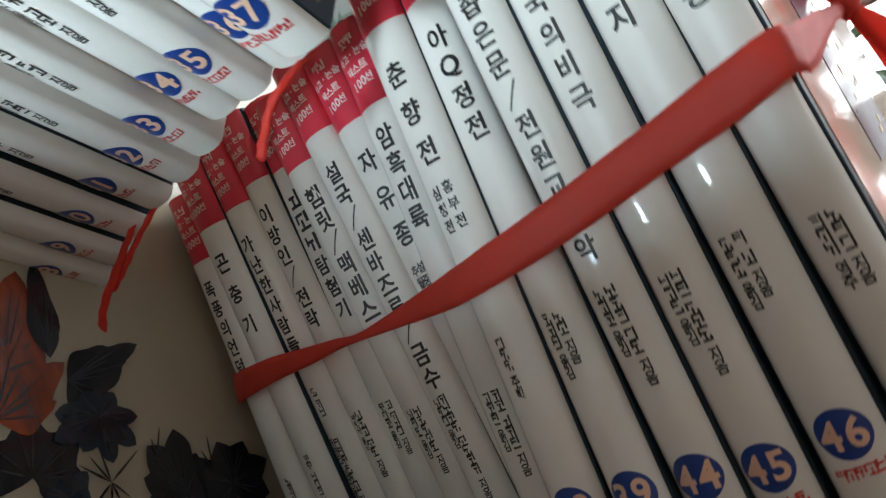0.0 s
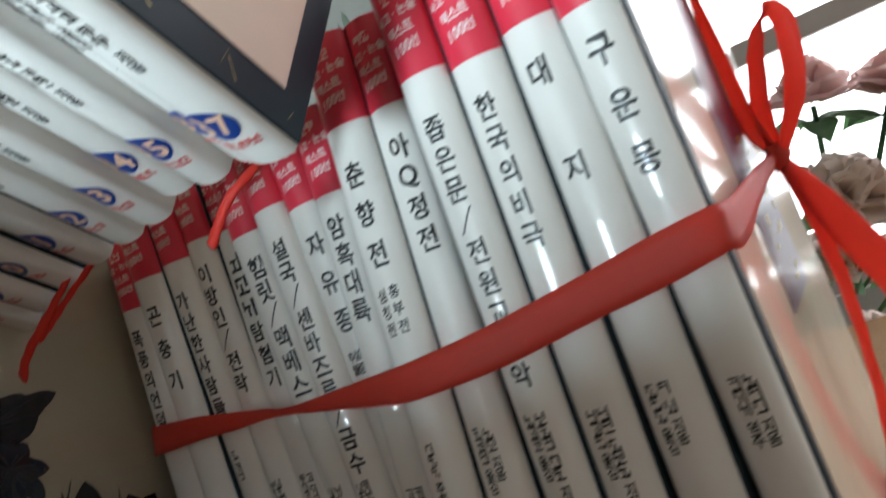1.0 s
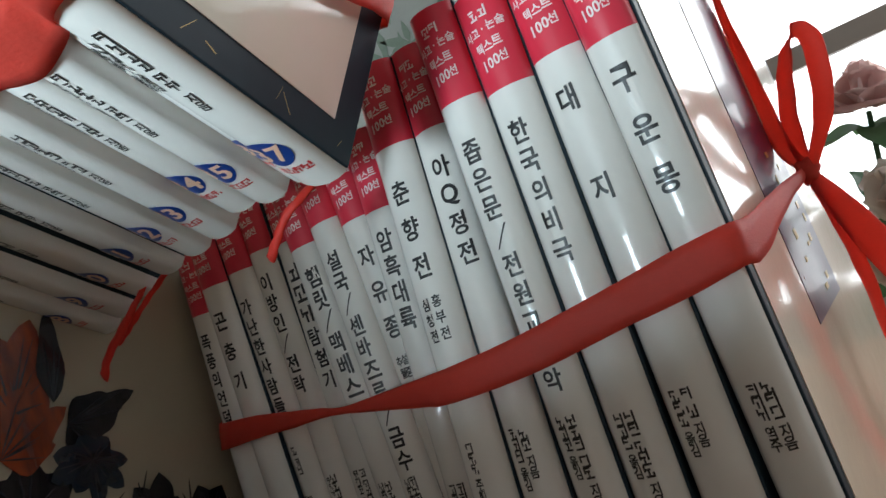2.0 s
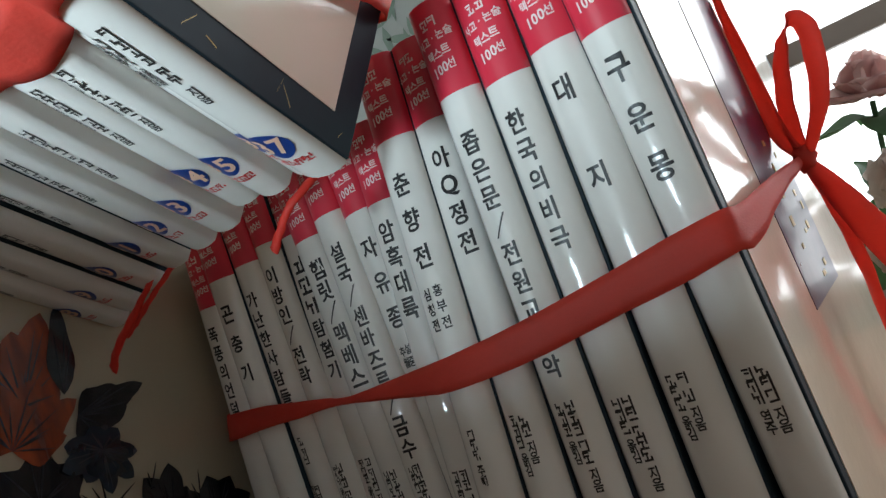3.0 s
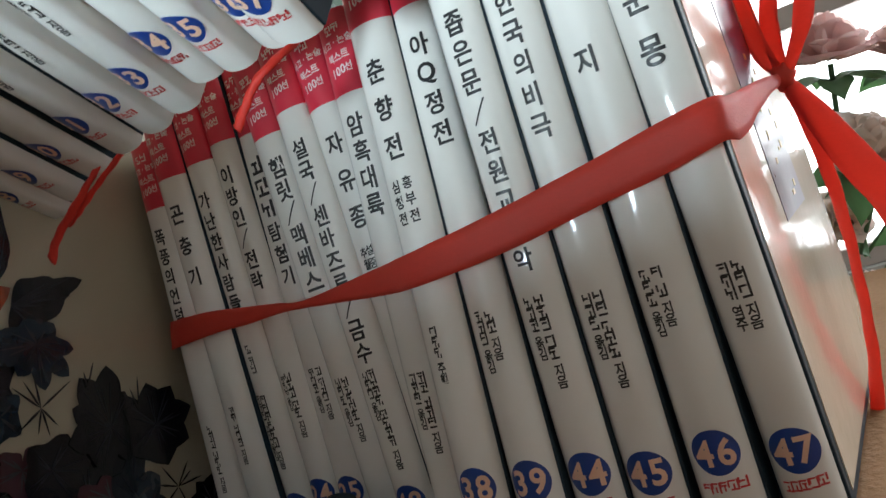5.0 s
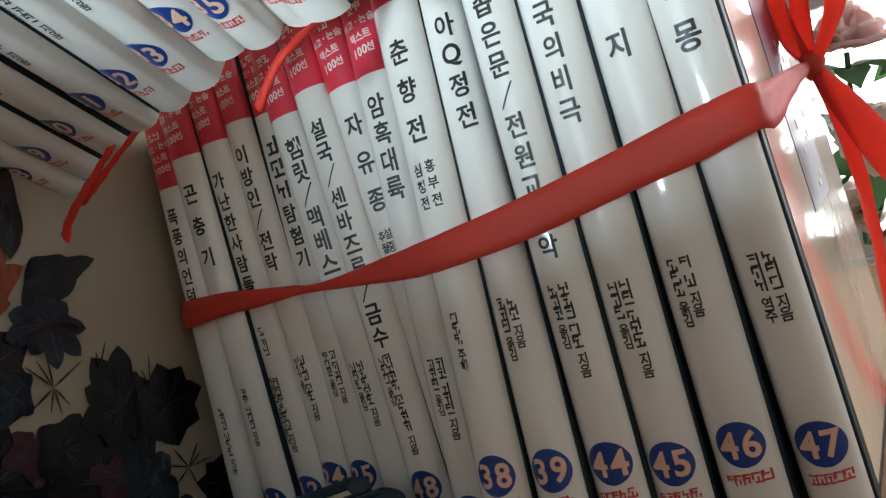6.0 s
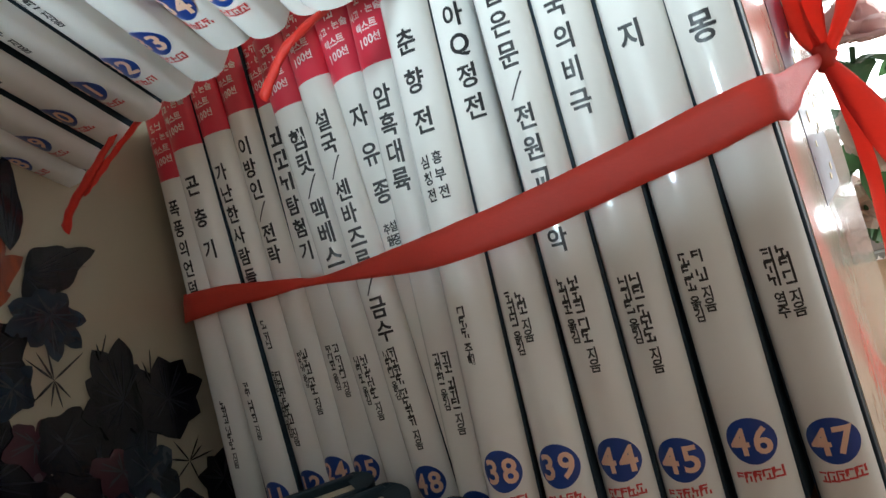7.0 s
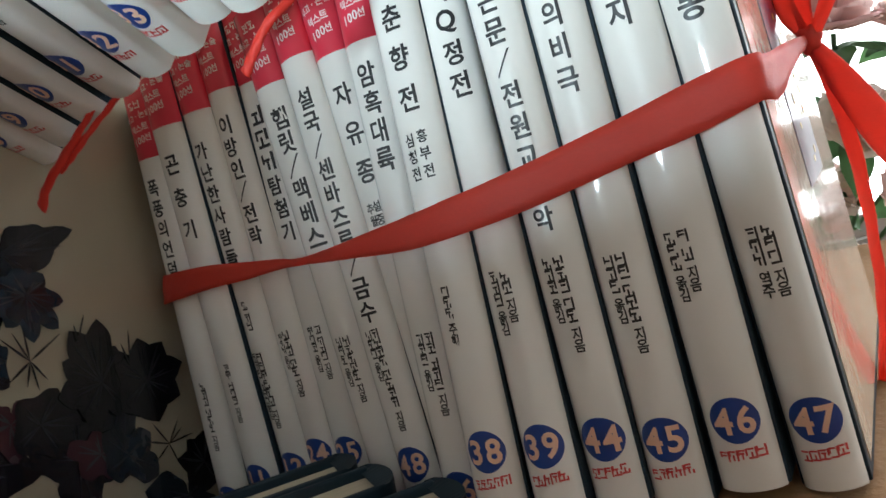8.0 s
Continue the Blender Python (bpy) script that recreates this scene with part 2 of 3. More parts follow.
def book(m, w, s, number, title, writer, label, group, tall=HEIGHT, cover=False, band=True, sag=0.0042, wrap=0.0035, foot=0.0, hinge=0.0125):
    """A hardback in a white jacket, spine towards -y, foot at the origin. title: letters with their way down from the band;
    writer: columns of small print as (across, top, bottom, letters) above the disc."""
    ob = thing("book", m, label, "book", group)

    def on(lift):
        return lambda x, z: (x, -sag * max(0.0, 1 - (2 * x / s) ** 2) ** 0.8 - lift, z)

    pages = box(-w / 2 + 0.0024, w / 2 - 0.0024, 0.003, DEPTH - 0.004, foot + 0.003, tall - 0.003)
    part("page_block", pages, M_PAGES, ob, "yellowed page edges")
    for side in (-1, 1):
        a, b = sorted((side * w / 2, side * (w / 2 - 0.0022)))
        board = part("board", box(a, b, 0.0012, DEPTH, foot, tall, 0.0005), M_NAVY, ob, "navy hardback board")
        if cover and side > 0:
            part("cover_panel", box(w / 2 - 0.0002, w / 2 + 0.0003, hinge, DEPTH - 0.004 if hinge < 0.01 else DEPTH - 0.012, 0.004 if hinge < 0.01 else 0.0115, tall - 0.0125), M_COVER, board, "cream glossy cover panel")
    spine = part("spine", spine_sheet(s, foot, tall, 0.0, sag, wrap=wrap), M_JACKET, ob, "white glossy rounded spine", True)
    if band:
        part("title_band", spine_sheet(s, RED, tall, 0.00012, sag, wrap=0.0034), M_BAND, ob, "red band round the head", True)
        k = s / 0.0165
        z = tall - 0.0075
        rows = []
        for word, size, gap in (("##", 0.0038, 0.0053), ("사고·논술", 0.0033, 0.0056), ("텍스트", 0.0036, 0.0056), ("100선", 0.0036, 0)):
            n = len(word)
            pitch = size * (0.62 if word[0] == "1" else 0.86)
            for i, ch in enumerate(word):
                rows.append((ch, ((i - (n - 1) / 2) * pitch) * k, z + 0.0004 * (i - n / 2), size * (0.4 if ch == "·" else 1)))
            z -= gap
        part("series_lettering", letters(rows, on(0.0003), 0.85 * k), M_WHITE_INK, ob)
    if number:
        disc = bmesh.new()
        r = min(0.0072, s * 0.44) if w < 0.024 else 0.0080
        disc.faces.new([disc.verts.new((r * math.cos(a), 0, DISC + max(0.0072, r) * math.sin(a))) for a in np.linspace(0, 2 * math.pi, 41)[:-1]])
        laid(disc, on(0.00022))
        disc = part("number_disc", disc, M_BLUE, ob, "blue disc")
        part("numeral", letters([(ch, (i - 0.5) * r * 0.92, DISC, r * 1.2) for i, ch in enumerate(number)], on(0.0004), 0.95), M_PEACH, disc)
        part("imprint", letters([("#", (i - 2) * s * 0.145, DISC - 0.0113 + 0.0003 * i, 0.0036) for i in range(5)], on(0.0002), 0.8 * s / 0.0165), M_RED_INK, ob, "red small print")
    for ch, x, d, h in title:
        part("letter", letters([(ch, x * s, RED - d, h)], on(0.0002), 0.92), M_INK, spine, "black title letter")
    rows = []
    for x, top, bottom, text in writer:
        places, d = [], 0.0
        for ch in text:
            places.append(d if ch != " " else None)
            d += 0.5 if ch == " " else 1.0
        pitch = (top - bottom) / max(1.0, d - 1.0)
        rows += [(ch, x * s, DISC + top - pitch * p, min(0.0047, pitch * 1.12)) for ch, p in zip(text, places) if p is not None]
    if rows:
        part("small_print", letters(rows, on(0.0002), 0.85), M_GREY, ob)
    return ob


def column(text, first, last, x=0.0, h=0.0085):
    """Letters evenly down the spine, from first to last below the band."""
    n = max(1, len(text) - 1)
    return [(ch, x, first + (last - first) * k / n, h) for k, ch in enumerate(text)]


def upright(x, y, z, lean, back=0.0, yaw=0.0):
    """The pose of a book whose disc stands there, and which leans to the side and back."""
    turn = Vector((0, 0, 1)).rotation_difference(Vector((lean, back, 1)).normalized()).to_matrix().to_4x4() @ Matrix.Rotation(yaw, 4, "Z")
    return Matrix.Translation((x, y, z)) @ turn @ Matrix.Translation((0, 0.0042, -DISC))


ROW = []


def row_book(number, x, y, z, lean, back, s, title, writer):
    """A book of the tied row: where its disc stands, how it leans, its spine's width, its letters."""
    ROW.append((x, y, z, lean, back))
    yaw = -0.112 if number == "47" else -0.09
    book(upright(x, y, z, lean, back, yaw), s + 0.002, s, "" if number in ("26", "49") else number, title, writer,
         "white glossy hardback with red head band, tied in a standing row", "books in the tied row", cover=number == "47", hinge=0.006,
         wrap=0.012 if number in ("10", "25", "26", "48", "49", "36") else 0.0035)


row_book("10", -0.2763, 0.0403, -0.0249, -0.068, 0.067, 0.0202, column("폭풍의언덕", 0.0145, 0.0544, -0.009, 0.0081), [(0.04, 0.0572, 0.0271, "### ### 지음")])
row_book("11", -0.2536, 0.0372, -0.0121, -0.105, 0.059, 0.0192, column("곤충기", 0.0182, 0.0492, 0.053, 0.0090), [(0.02, 0.0541, 0.0297, "## ### 지음")])
row_book("12", -0.2362, 0.0423, -0.0085, -0.111, 0.046, 0.0175, column("가난한사람들", 0.0183, 0.0689, 0.023, 0.0081), [(-0.02, 0.0533, 0.0214, "###### 지음"), (-0.19, 0.0537, 0.0256, "### ## 옮김"), (-0.02, 0.0783, 0.0686, "# ##")])
row_book("24", -0.2203, 0.0415, -0.0015, -0.115, 0.060, 0.0162, column("이방인/전락", 0.0160, 0.0672, 0.034, 0.0086), [(0.10, 0.0558, 0.0290, "### ## 지음"), (-0.10, 0.0552, 0.0418, "### 옮김")])
row_book("25", -0.2024, 0.0395, 0.0000, -0.136, 0.098, 0.0192, column("###탐험기", 0.0154, 0.0689, 0.046, 0.0086), [(0.13, 0.0557, 0.0351, "# ### 지음"), (-0.09, 0.0557, 0.0390, "### 옮김")])
row_book("26", -0.1785, 0.0285, -0.0042, -0.164, 0.087, 0.0190, column("햄릿/맥베스", 0.0153, 0.0674, 0.096, 0.0094), [(0.07, 0.0572, 0.0327, "##### 지음"), (-0.15, 0.0573, 0.0401, "### 옮김")])
row_book("48", -0.1593, 0.0189, 0.0038, -0.168, 0.110, 0.0181, column("설국/센바즈루/금수", 0.0180, 0.1073, 0.050, 0.0086), [(0.07, 0.0537, 0.0158, "#### #### 지음"), (-0.11, 0.0532, 0.0367, "### 옮김")])
row_book("49", -0.1409, 0.0198, 0.0003, -0.164, 0.087, 0.0182, column("자유종", 0.0168, 0.0482, 0.059, 0.0091) + column("설중", 0.0623, 0.0677, 0.066, 0.0043) + column("추월", 0.0626, 0.0675, -0.117, 0.0043), [])
row_book("36", -0.1333, 0.0051, 0.0001, -0.094, 0.120, 0.0179, column("암흑대륙", 0.0128, 0.0450, 0.012, 0.0091), [(0.09, 0.0572, 0.0302, "## ### 지음"), (-0.14, 0.0571, 0.0397, "### 옮김")])
row_book("38", -0.1139, -0.0093, 0.0217, -0.100, 0.152, 0.0188, column("춘향전", 0.0183, 0.0471, 0.009, 0.0090) + column("흥부전", 0.0608, 0.0730, 0.120, 0.0046) + column("심청전", 0.0613, 0.0731, -0.159, 0.0047), [(-0.10, 0.0553, 0.0387, "### 주해")])
row_book("39", -0.0928, -0.0116, 0.0245, -0.126, 0.179, 0.0174, column("아Q정전", 0.0155, 0.0484, 0.089, 0.0085), [(0.07, 0.0558, 0.0428, "## 지음"), (-0.17, 0.0565, 0.0391, "### 옮김")])
row_book("44", -0.0736, -0.0089, 0.0254, -0.108, 0.065, 0.0172, column("좁은문/전원교향악", 0.0181, 0.0983, -0.006, 0.0079), [(0.06, 0.0575, 0.0306, "### ## 지음"), (-0.18, 0.0577, 0.0405, "### 옮김")])
row_book("45", -0.0549, -0.0063, 0.0239, -0.107, 0.045, 0.0180, column("한국의비극", 0.0151, 0.0562, -0.025, 0.0080), [(0.07, 0.0574, 0.0300, "## ### 지음"), (-0.15, 0.0572, 0.0398, "### 옮김")])
row_book("46", -0.0338, -0.0053, 0.0292, -0.121, 0.041, 0.0189, column("대지", 0.0153, 0.0450, -0.067, 0.0087), [(-0.01, 0.0572, 0.0423, "# # 지음"), (-0.23, 0.0570, 0.0397, "### 옮김")])
row_book("47", -0.0120, -0.0017, 0.0273, -0.143, -0.007, 0.0175, column("구운몽", 0.0134, 0.0456, -0.001, 0.0088), [(0.13, 0.0574, 0.0400, "### 지음"), (-0.11, 0.0573, 0.0401, "### 역주")])

# The upper bundle: spines slope towards the room, discs at these places.
UP = Vector((0.045, -0.870, 0.490)).normalized()
ACROSS = Vector((0.978, -0.060, -0.200))
ACROSS = (ACROSS - UP * ACROSS.dot(UP)).normalized()
INTO = UP.cross(ACROSS).normalized()
UPPER = [
    ("28", -0.3070, -0.0125, 0.1615, 0.020, 0.0042), ("29", -0.2895, -0.0150, 0.1670, 0.020, 0.0042), ("30", -0.2700, -0.0165, 0.1737, 0.020, 0.0042), ("31", -0.2493, -0.0180, 0.1798, 0.0195, 0.0042),
    ("32", -0.2288, -0.0195, 0.1838, 0.0190, 0.011), ("33", -0.2062, -0.0260, 0.1870, 0.0188, 0.012), ("34", -0.1868, -0.0320, 0.1938, 0.0184, 0.012), ("35", -0.1680, -0.0360, 0.1930, 0.0180, 0.012),
    ("36", -0.1475, -0.0375, 0.1955, 0.0185, 0.012), ("37", -0.1288, -0.0530, 0.1890, 0.0228, 0.0035),
]


def sloping(c):
    m = Matrix((ACROSS, INTO, UP)).transposed().to_4x4()
    return Matrix.Translation(c) @ m @ Matrix.Translation((0, 0.0042, -DISC))


for number, x, y, z, w, wrap in UPPER:
    big = number == "37"
    book(sloping((x, y, z)), w, w - (0.0019 if big else -0.0002), number, [], [(0.1, 0.061, 0.029, "#### ## 지음"), (-0.18, 0.058, 0.040, "### 옮김")] + ([(-0.40, 0.053, 0.037, "### 옮김")] if big else []),
         "white glossy hardback lying askew on the tied row of books", "books in the upper bundle", cover=big, wrap=wrap, foot=0.0 if big else -0.0035)

# ---- room ----
def wall_with_opening(name, m, width, height, hole, thick, mat, label):
    """A wall in its own x-z plane, with an opening (x0, x1, z0, z1) through it."""
    x0, x1, z0, z1 = hole
    bm = bmesh.new()
    for a, b, c, d in ((0, x0, 0, height), (x1, width, 0, height), (x0, x1, 0, z0), (x0, x1, z1, height)):
        box(a, b, 0, thick, c, d, bm=bm)
    bm.transform(m)
    return structure(name, bm, mat, label)


FLOOR = -0.75
X0, X1, Y0, Y1, TOP = -1.3, 1.4, -1.6, 1.3, 1.7
structure("floor", box(X0 - 0.1, X1 + 0.1, Y0 - 0.1, Y1 + 0.1, FLOOR - 0.05, FLOOR), M_FLOOR, "brown wooden floor of the room", "floor")
structure("ceiling", box(X0 - 0.1, X1 + 0.1, Y0 - 0.1, Y1 + 0.1, TOP, TOP + 0.05), M_WALL, "plain white ceiling", "ceiling")
wall_with_opening("wall_north", Matrix.Translation((X0, Y1, FLOOR)), X1 - X0, TOP - FLOOR, (1.15, 2.65, 0.56, 2.1), 0.1, M_WALL, "pale plaster wall with a wide bright window")
# The east opening is unseen, added so the cover lamp has one.
wall_with_opening("wall_east", Matrix.Translation((X1, Y1, FLOOR)) @ Matrix.Rotation(radians(-90), 4, "Z"), Y1 - Y0, TOP - FLOOR, (0.7, 1.1, 0.72, 2.1), 0.1, M_WALL, "pale plaster wall with an unseen opening added for the east cover lamp")
structure("wall_west", box(X0 - 0.1, X0, Y0, Y1, FLOOR, TOP), M_WALL, "plain pale plaster wall")
# This opening is never in view; it is added for the key lamp.
wall_with_opening("wall_south", Matrix.Translation((X0, Y0 - 0.1, FLOOR)), 0.95, TOP - FLOOR, (0.2, 0.75, 0.33, 1.0), 0.1, M_WALL, "pale plaster wall with an unseen opening added for the front key lamp")
# The slit is made up too; it only goes with the streak lamp.
wall_with_opening("wall_south_2", Matrix.Translation((X0 + 0.95, Y0 - 0.1, FLOOR)), X1 - X0 - 0.95, TOP - FLOOR, (0.06, 0.12, 0.6, 1.75), 0.1, M_WALL, "pale plaster wall with a tall slit added for the streak lamp")
# Added blocker out of view: keeps front light off the lower spines.
structure("shade_wall", box(-0.75, 0.6, -0.40, -0.34, FLOOR, 0.122), M_TABLE, "unseen low wooden board added to shade the row's lower part")
# Added higher blocker, also unseen: darkens the left end of both bundles.
structure("shade_wall_end", box(-0.75, -0.315, -0.398, -0.342, 0.1225, 0.25), M_TABLE, "unseen taller wooden board added to shade the left books")
structure("backdrop", box(-1.2, 3.0, 2.2, 2.21, -1.0, 2.6), M_DAY, "bright white daylight outside the window", "sky")


# ---- supports ----
structure("table_top", box(-0.95, 0.7, -0.6, 0.85, -0.30, -0.262, 0.004), M_TABLE, "brown wooden table top under the books", "table")


def ledge():
    """A cloth-covered ledge that follows the row's front, its top just under the books' feet."""
    feet = sorted((LEANING @ upright(*stand)).translation[:] for stand in ROW)
    xs, ys, zs = zip(*feet)
    bm = bmesh.new()
    cols = []
    for k in range(61):
        x = -0.36 + 0.56 * k / 60
        front = float(np.interp(x, xs, ys)) - 0.012
        top = float(np.interp(x, xs, zs)) - 0.0022
        col = []
        for j in range(12):
            y = front + (0.34 - front) * j / 11
            z = top + 0.0012 * noise.noise((x * 60, y * 60, 0)) - 0.0006
            col.append(bm.verts.new((x, y, z)))
        cols.append([bm.verts.new((x, front - 0.001, -0.262))] + col + [bm.verts.new((x, 0.34, -0.262))])
    for a, b in zip(cols, cols[1:]):
        for i in range(len(a) - 1):
            bm.faces.new((a[i], b[i], b[i + 1], a[i + 1]))
    for col in (cols[0], cols[-1]):
        bm.faces.new(col)
    bmesh.ops.recalc_face_normals(bm, faces=bm.faces)
    return bm


structure("ledge", ledge(), M_BLANKET, "low ledge covered with brown cloth under the row", "ledge")


# ---- ribbons ----
def smooth_line(pts, n):
    """Points evenly along a smooth curve through the given ones."""
    pts = [Vector(p) for p in pts]
    ext = [pts[0] * 2 - pts[1]] + pts + [pts[-1] * 2 - pts[-2]]
    out = []
    for k in range(n + 1):
        s = k / n * (len(pts) - 1)
        i = min(int(s), len(pts) - 2)
        t = s - i
        a, b, c, d = ext[i:i + 4]
        out.append(0.5 * ((2 * b) + (c - a) * t + (2 * a - 5 * b + 4 * c - d) * t * t + (3 * b - a - 3 * c + d) * t ** 3))
    return out


def strip(upper, lower, n=60, thick=0.00035, curl=0.0003, across=4):
    """A band of cloth between two edges, slightly curled, with its thickness."""
    bm = bmesh.new()
    top, low = smooth_line(upper, n), smooth_line(lower, n)
    sheets = []
    for side in (0, 1):
        grid = []
        for i, (a, b) in enumerate(zip(top, low)):
            along = top[min(i + 1, n)] - top[max(i - 1, 0)]
            nrm = along.cross(a - b)
            nrm = nrm.normalized() if nrm.length > 1e-9 else Vector((0, -1, 0))
            row = []
            for j in range(across + 1):
                f = j / across
                bow = curl * (1 - (2 * f - 1) ** 2) + 0.00025 * math.sin(i * 0.9 + j * 1.3)
                row.append(bm.verts.new(a.lerp(b, f) + nrm * (bow + side * thick)))
            grid.append(row)
        sheets.append(grid)
    for side, grid in enumerate(sheets):
        for p, q in zip(grid, grid[1:]):
            for j in range(across):
                quad = (p[j], p[j + 1], q[j + 1], q[j])
                bm.faces.new(quad if side else quad[::-1])
    for j in (0, across):
        for i in range(n):
            a, b = sheets[0], sheets[1]
            bm.faces.new((a[i][j], a[i + 1][j], b[i + 1][j], b[i][j]))
    for i in (0, n):
        for j in range(across):
            a, b = sheets[0], sheets[1]
            bm.faces.new((a[i][j], a[i][j + 1], b[i][j + 1], b[i][j]))
    bmesh.ops.recalc_face_normals(bm, faces=bm.faces)
    return bm


tie = thing("tie_ribbon", Matrix(), "red satin ribbon tied round the standing books in a bow", "ribbon")
part("band", strip(
    [(-0.3037, 0.0958, 0.0860), (-0.2955, 0.0560, 0.0872), (-0.2879, 0.0473, 0.0879), (-0.2756, 0.0420, 0.0896), (-0.2550, 0.0396, 0.0909), (-0.2350, 0.0392, 0.0903), (-0.2155, 0.0378, 0.0899), (-0.1975, 0.0340, 0.0899), (-0.1486, 0.0147, 0.0997), (-0.1215, 0.0022, 0.1055), (-0.0894, -0.0039, 0.1131), (-0.0539, -0.0034, 0.1231), (-0.0338, -0.0038, 0.1293), (-0.0172, -0.0052, 0.1336), (-0.0125, 0.0080, 0.1335), (-0.0065, 0.0500, 0.1370), (0.0005, 0.0900, 0.1395)],
    [(-0.3024, 0.0947, 0.0720), (-0.2985, 0.0560, 0.0728), (-0.2916, 0.0468, 0.0742), (-0.2772, 0.0414, 0.0767), (-0.2543, 0.0391, 0.0804), (-0.2349, 0.0388, 0.0823), (-0.2147, 0.0372, 0.0852), (-0.1951, 0.0335, 0.0865), (-0.1471, 0.0142, 0.0894), (-0.1236, 0.0005, 0.0927), (-0.0881, -0.0047, 0.0997), (-0.0539, -0.0037, 0.1091), (-0.0318, -0.0039, 0.1149), (-0.0150, -0.0052, 0.1206), (-0.0105, 0.0080, 0.1205), (-0.0045, 0.0500, 0.1300), (0.0005, 0.0900, 0.1355)],
    160), M_RIBBON, tie, smooth=True)

# ---- printed box beside the row ----
PX = -0.3060
panel = thing("printed_box", Matrix.Translation((PX, 0, 0)), "cream glossy box printed with dark flowers, beside the books", "box")
part("body", box(-0.25, 0, -0.30, 0.22, -0.075, 0.40, 0.003), M_PANEL, panel, "cream glossy lacquered face")


def petal(bm, cy, cz, angle, length, width, lift, sharp=1.6):
    """A pointed printed petal on the box's face."""
    pts = []
    for k in range(11):
        f = k / 10
        wave = 1 + 0.16 * math.sin(9 * f + 40 * cy)
        pts.append((f * length, width * math.sin(math.pi * f ** 0.95) ** 0.75 * wave * (1 - 0.2 * f ** sharp) * 0.55))
    outline = pts + [(a, -b) for a, b in reversed(pts[1:-1])]
    c, s = math.cos(angle), math.sin(angle)
    bm.faces.new([bm.verts.new((lift, cy + a * c - b * s, cz + a * s + b * c)) for a, b in outline])


def printed_flower(cy, cz, mat, lift, petals):
    """A flower of pointed petals from one heart. Petals: angle in degrees, length and width in millimetres."""
    veins = bmesh.new()
    flower = None
    for i, (angle, length, width) in enumerate(petals):
        bm = bmesh.new()
        petal(bm, cy, cz, radians(angle), length / 1000, width / 1000, lift + i * 0.00002)
        flower = flower or part("printed_flower", bmesh.new(), mat, panel)
        part("printed_petal", bm, mat, flower)
        for turn in (random.uniform(-0.25, -0.05), random.uniform(0.0, 0.22)):
            petal(veins, cy, cz, radians(angle) + turn, length / 1000 * random.uniform(0.5, 0.9), 0.0008, lift + 0.00018 + 0.000004 * len(veins.faces))
    tagged(part("petal_print", veins, M_PETAL_VEIN, flower), kind="stuff")


def printed_sprig(cy, cz, threads):
    bm = bmesh.new()
    for i, (angle, length) in enumerate(threads):
        petal(bm, cy, cz, radians(angle), length / 1000, 0.0010, 0.0022 + 0.00003 * i)
    tagged(part("printed_sprig", bm, M_PETAL_DARK, panel), kind="stuff")


# dark leaves behind the flowers
printed_flower(-0.0500, 0.0850, M_PETAL_DARK, 0.0003, [(20, 26.0, 20.0), (75, 26.0, 20.0), (130, 26.0, 20.0), (-20, 20.0, 16.0)])
printed_flower(-0.0600, 0.0400, M_PETAL_DARK, 0.0003, [(10, 34.0, 22.0), (60, 28.0, 22.0), (-30, 36.0, 22.0), (-70, 30.0, 24.0), (120, 30.0, 24.0)])
printed_flower(-0.0100, 0.0200, M_PETAL_DARK, 0.0004, [(30, 24.0, 20.0), (85, 30.0, 20.0), (150, 26.0, 20.0), (-30, 26.0, 22.0), (-100, 30.0, 24.0)])
printed_flower(0.0220, 0.0380, M_PETAL_NAVY, 0.0004, [(20, 22.0, 18.0), (90, 22.0, 18.0), (150, 24.0, 18.0), (-40, 18.0, 16.0), (-120, 26.0, 20.0)])
printed_flower(0.0450, -0.0250, M_PETAL_NAVY, 0.0004, [(20, 26.0, 18.0), (150, 30.0, 20.0), (-60, 30.0, 20.0), (-120, 30.0, 20.0)])
printed_flower(-0.0448, 0.1274, M_PETAL_ORANGE, 0.0006, [(62, 41.8, 23.0), (82, 32.5, 25.0), (36, 27.0, 20.0), (110, 34.0, 25.0), (0, 18.0, 20.0)])
printed_flower(-0.0549, 0.1112, M_PETAL_ORANGE, 0.0008, [(53, 32.0, 25.0), (18, 36.3, 18.0), (88, 30.0, 22.0), (-6, 25.0, 16.0), (120, 30.0, 24.0)])
printed_flower(-0.0257, 0.1260, M_PETAL_DARK, 0.001, [(78, 41.3, 12.3), (72, 25.6, 8.2)])
printed_flower(-0.0226, 0.1151, M_PETAL_DARK, 0.0012, [(5, 37.9, 12.4), (-10, 26.1, 20.9), (14, 25.1, 14.7), (3, 32.4, 16.2), (-51, 16.0, 15.4)])
printed_flower(-0.0158, 0.0960, M_PETAL_NAVY, 0.0014, [(-23, 18.5, 10.0), (-58, 21.3, 11.6), (-95, 20.5, 11.9), (-140, 16.3, 12.9), (-177, 21.6, 13.1), (154, 19.5, 13.1), (32, 12.5, 11.5), (106, 12.6, 13.2)])
printed_flower(-0.0401, 0.0718, M_PETAL_NAVY, 0.0011, [(29, 12.3, 10.0), (-55, 12.2, 10.9), (-126, 13.8, 12.3), (136, 13.4, 10.9)])
printed_flower(-0.0367, 0.0474, M_PETAL_PINK, 0.0009, [(125, 12.7, 8.8), (15, 17.1, 11.5), (-179, 15.4, 12.0), (-97, 16.5, 12.7), (-52, 19.6, 10.0)])
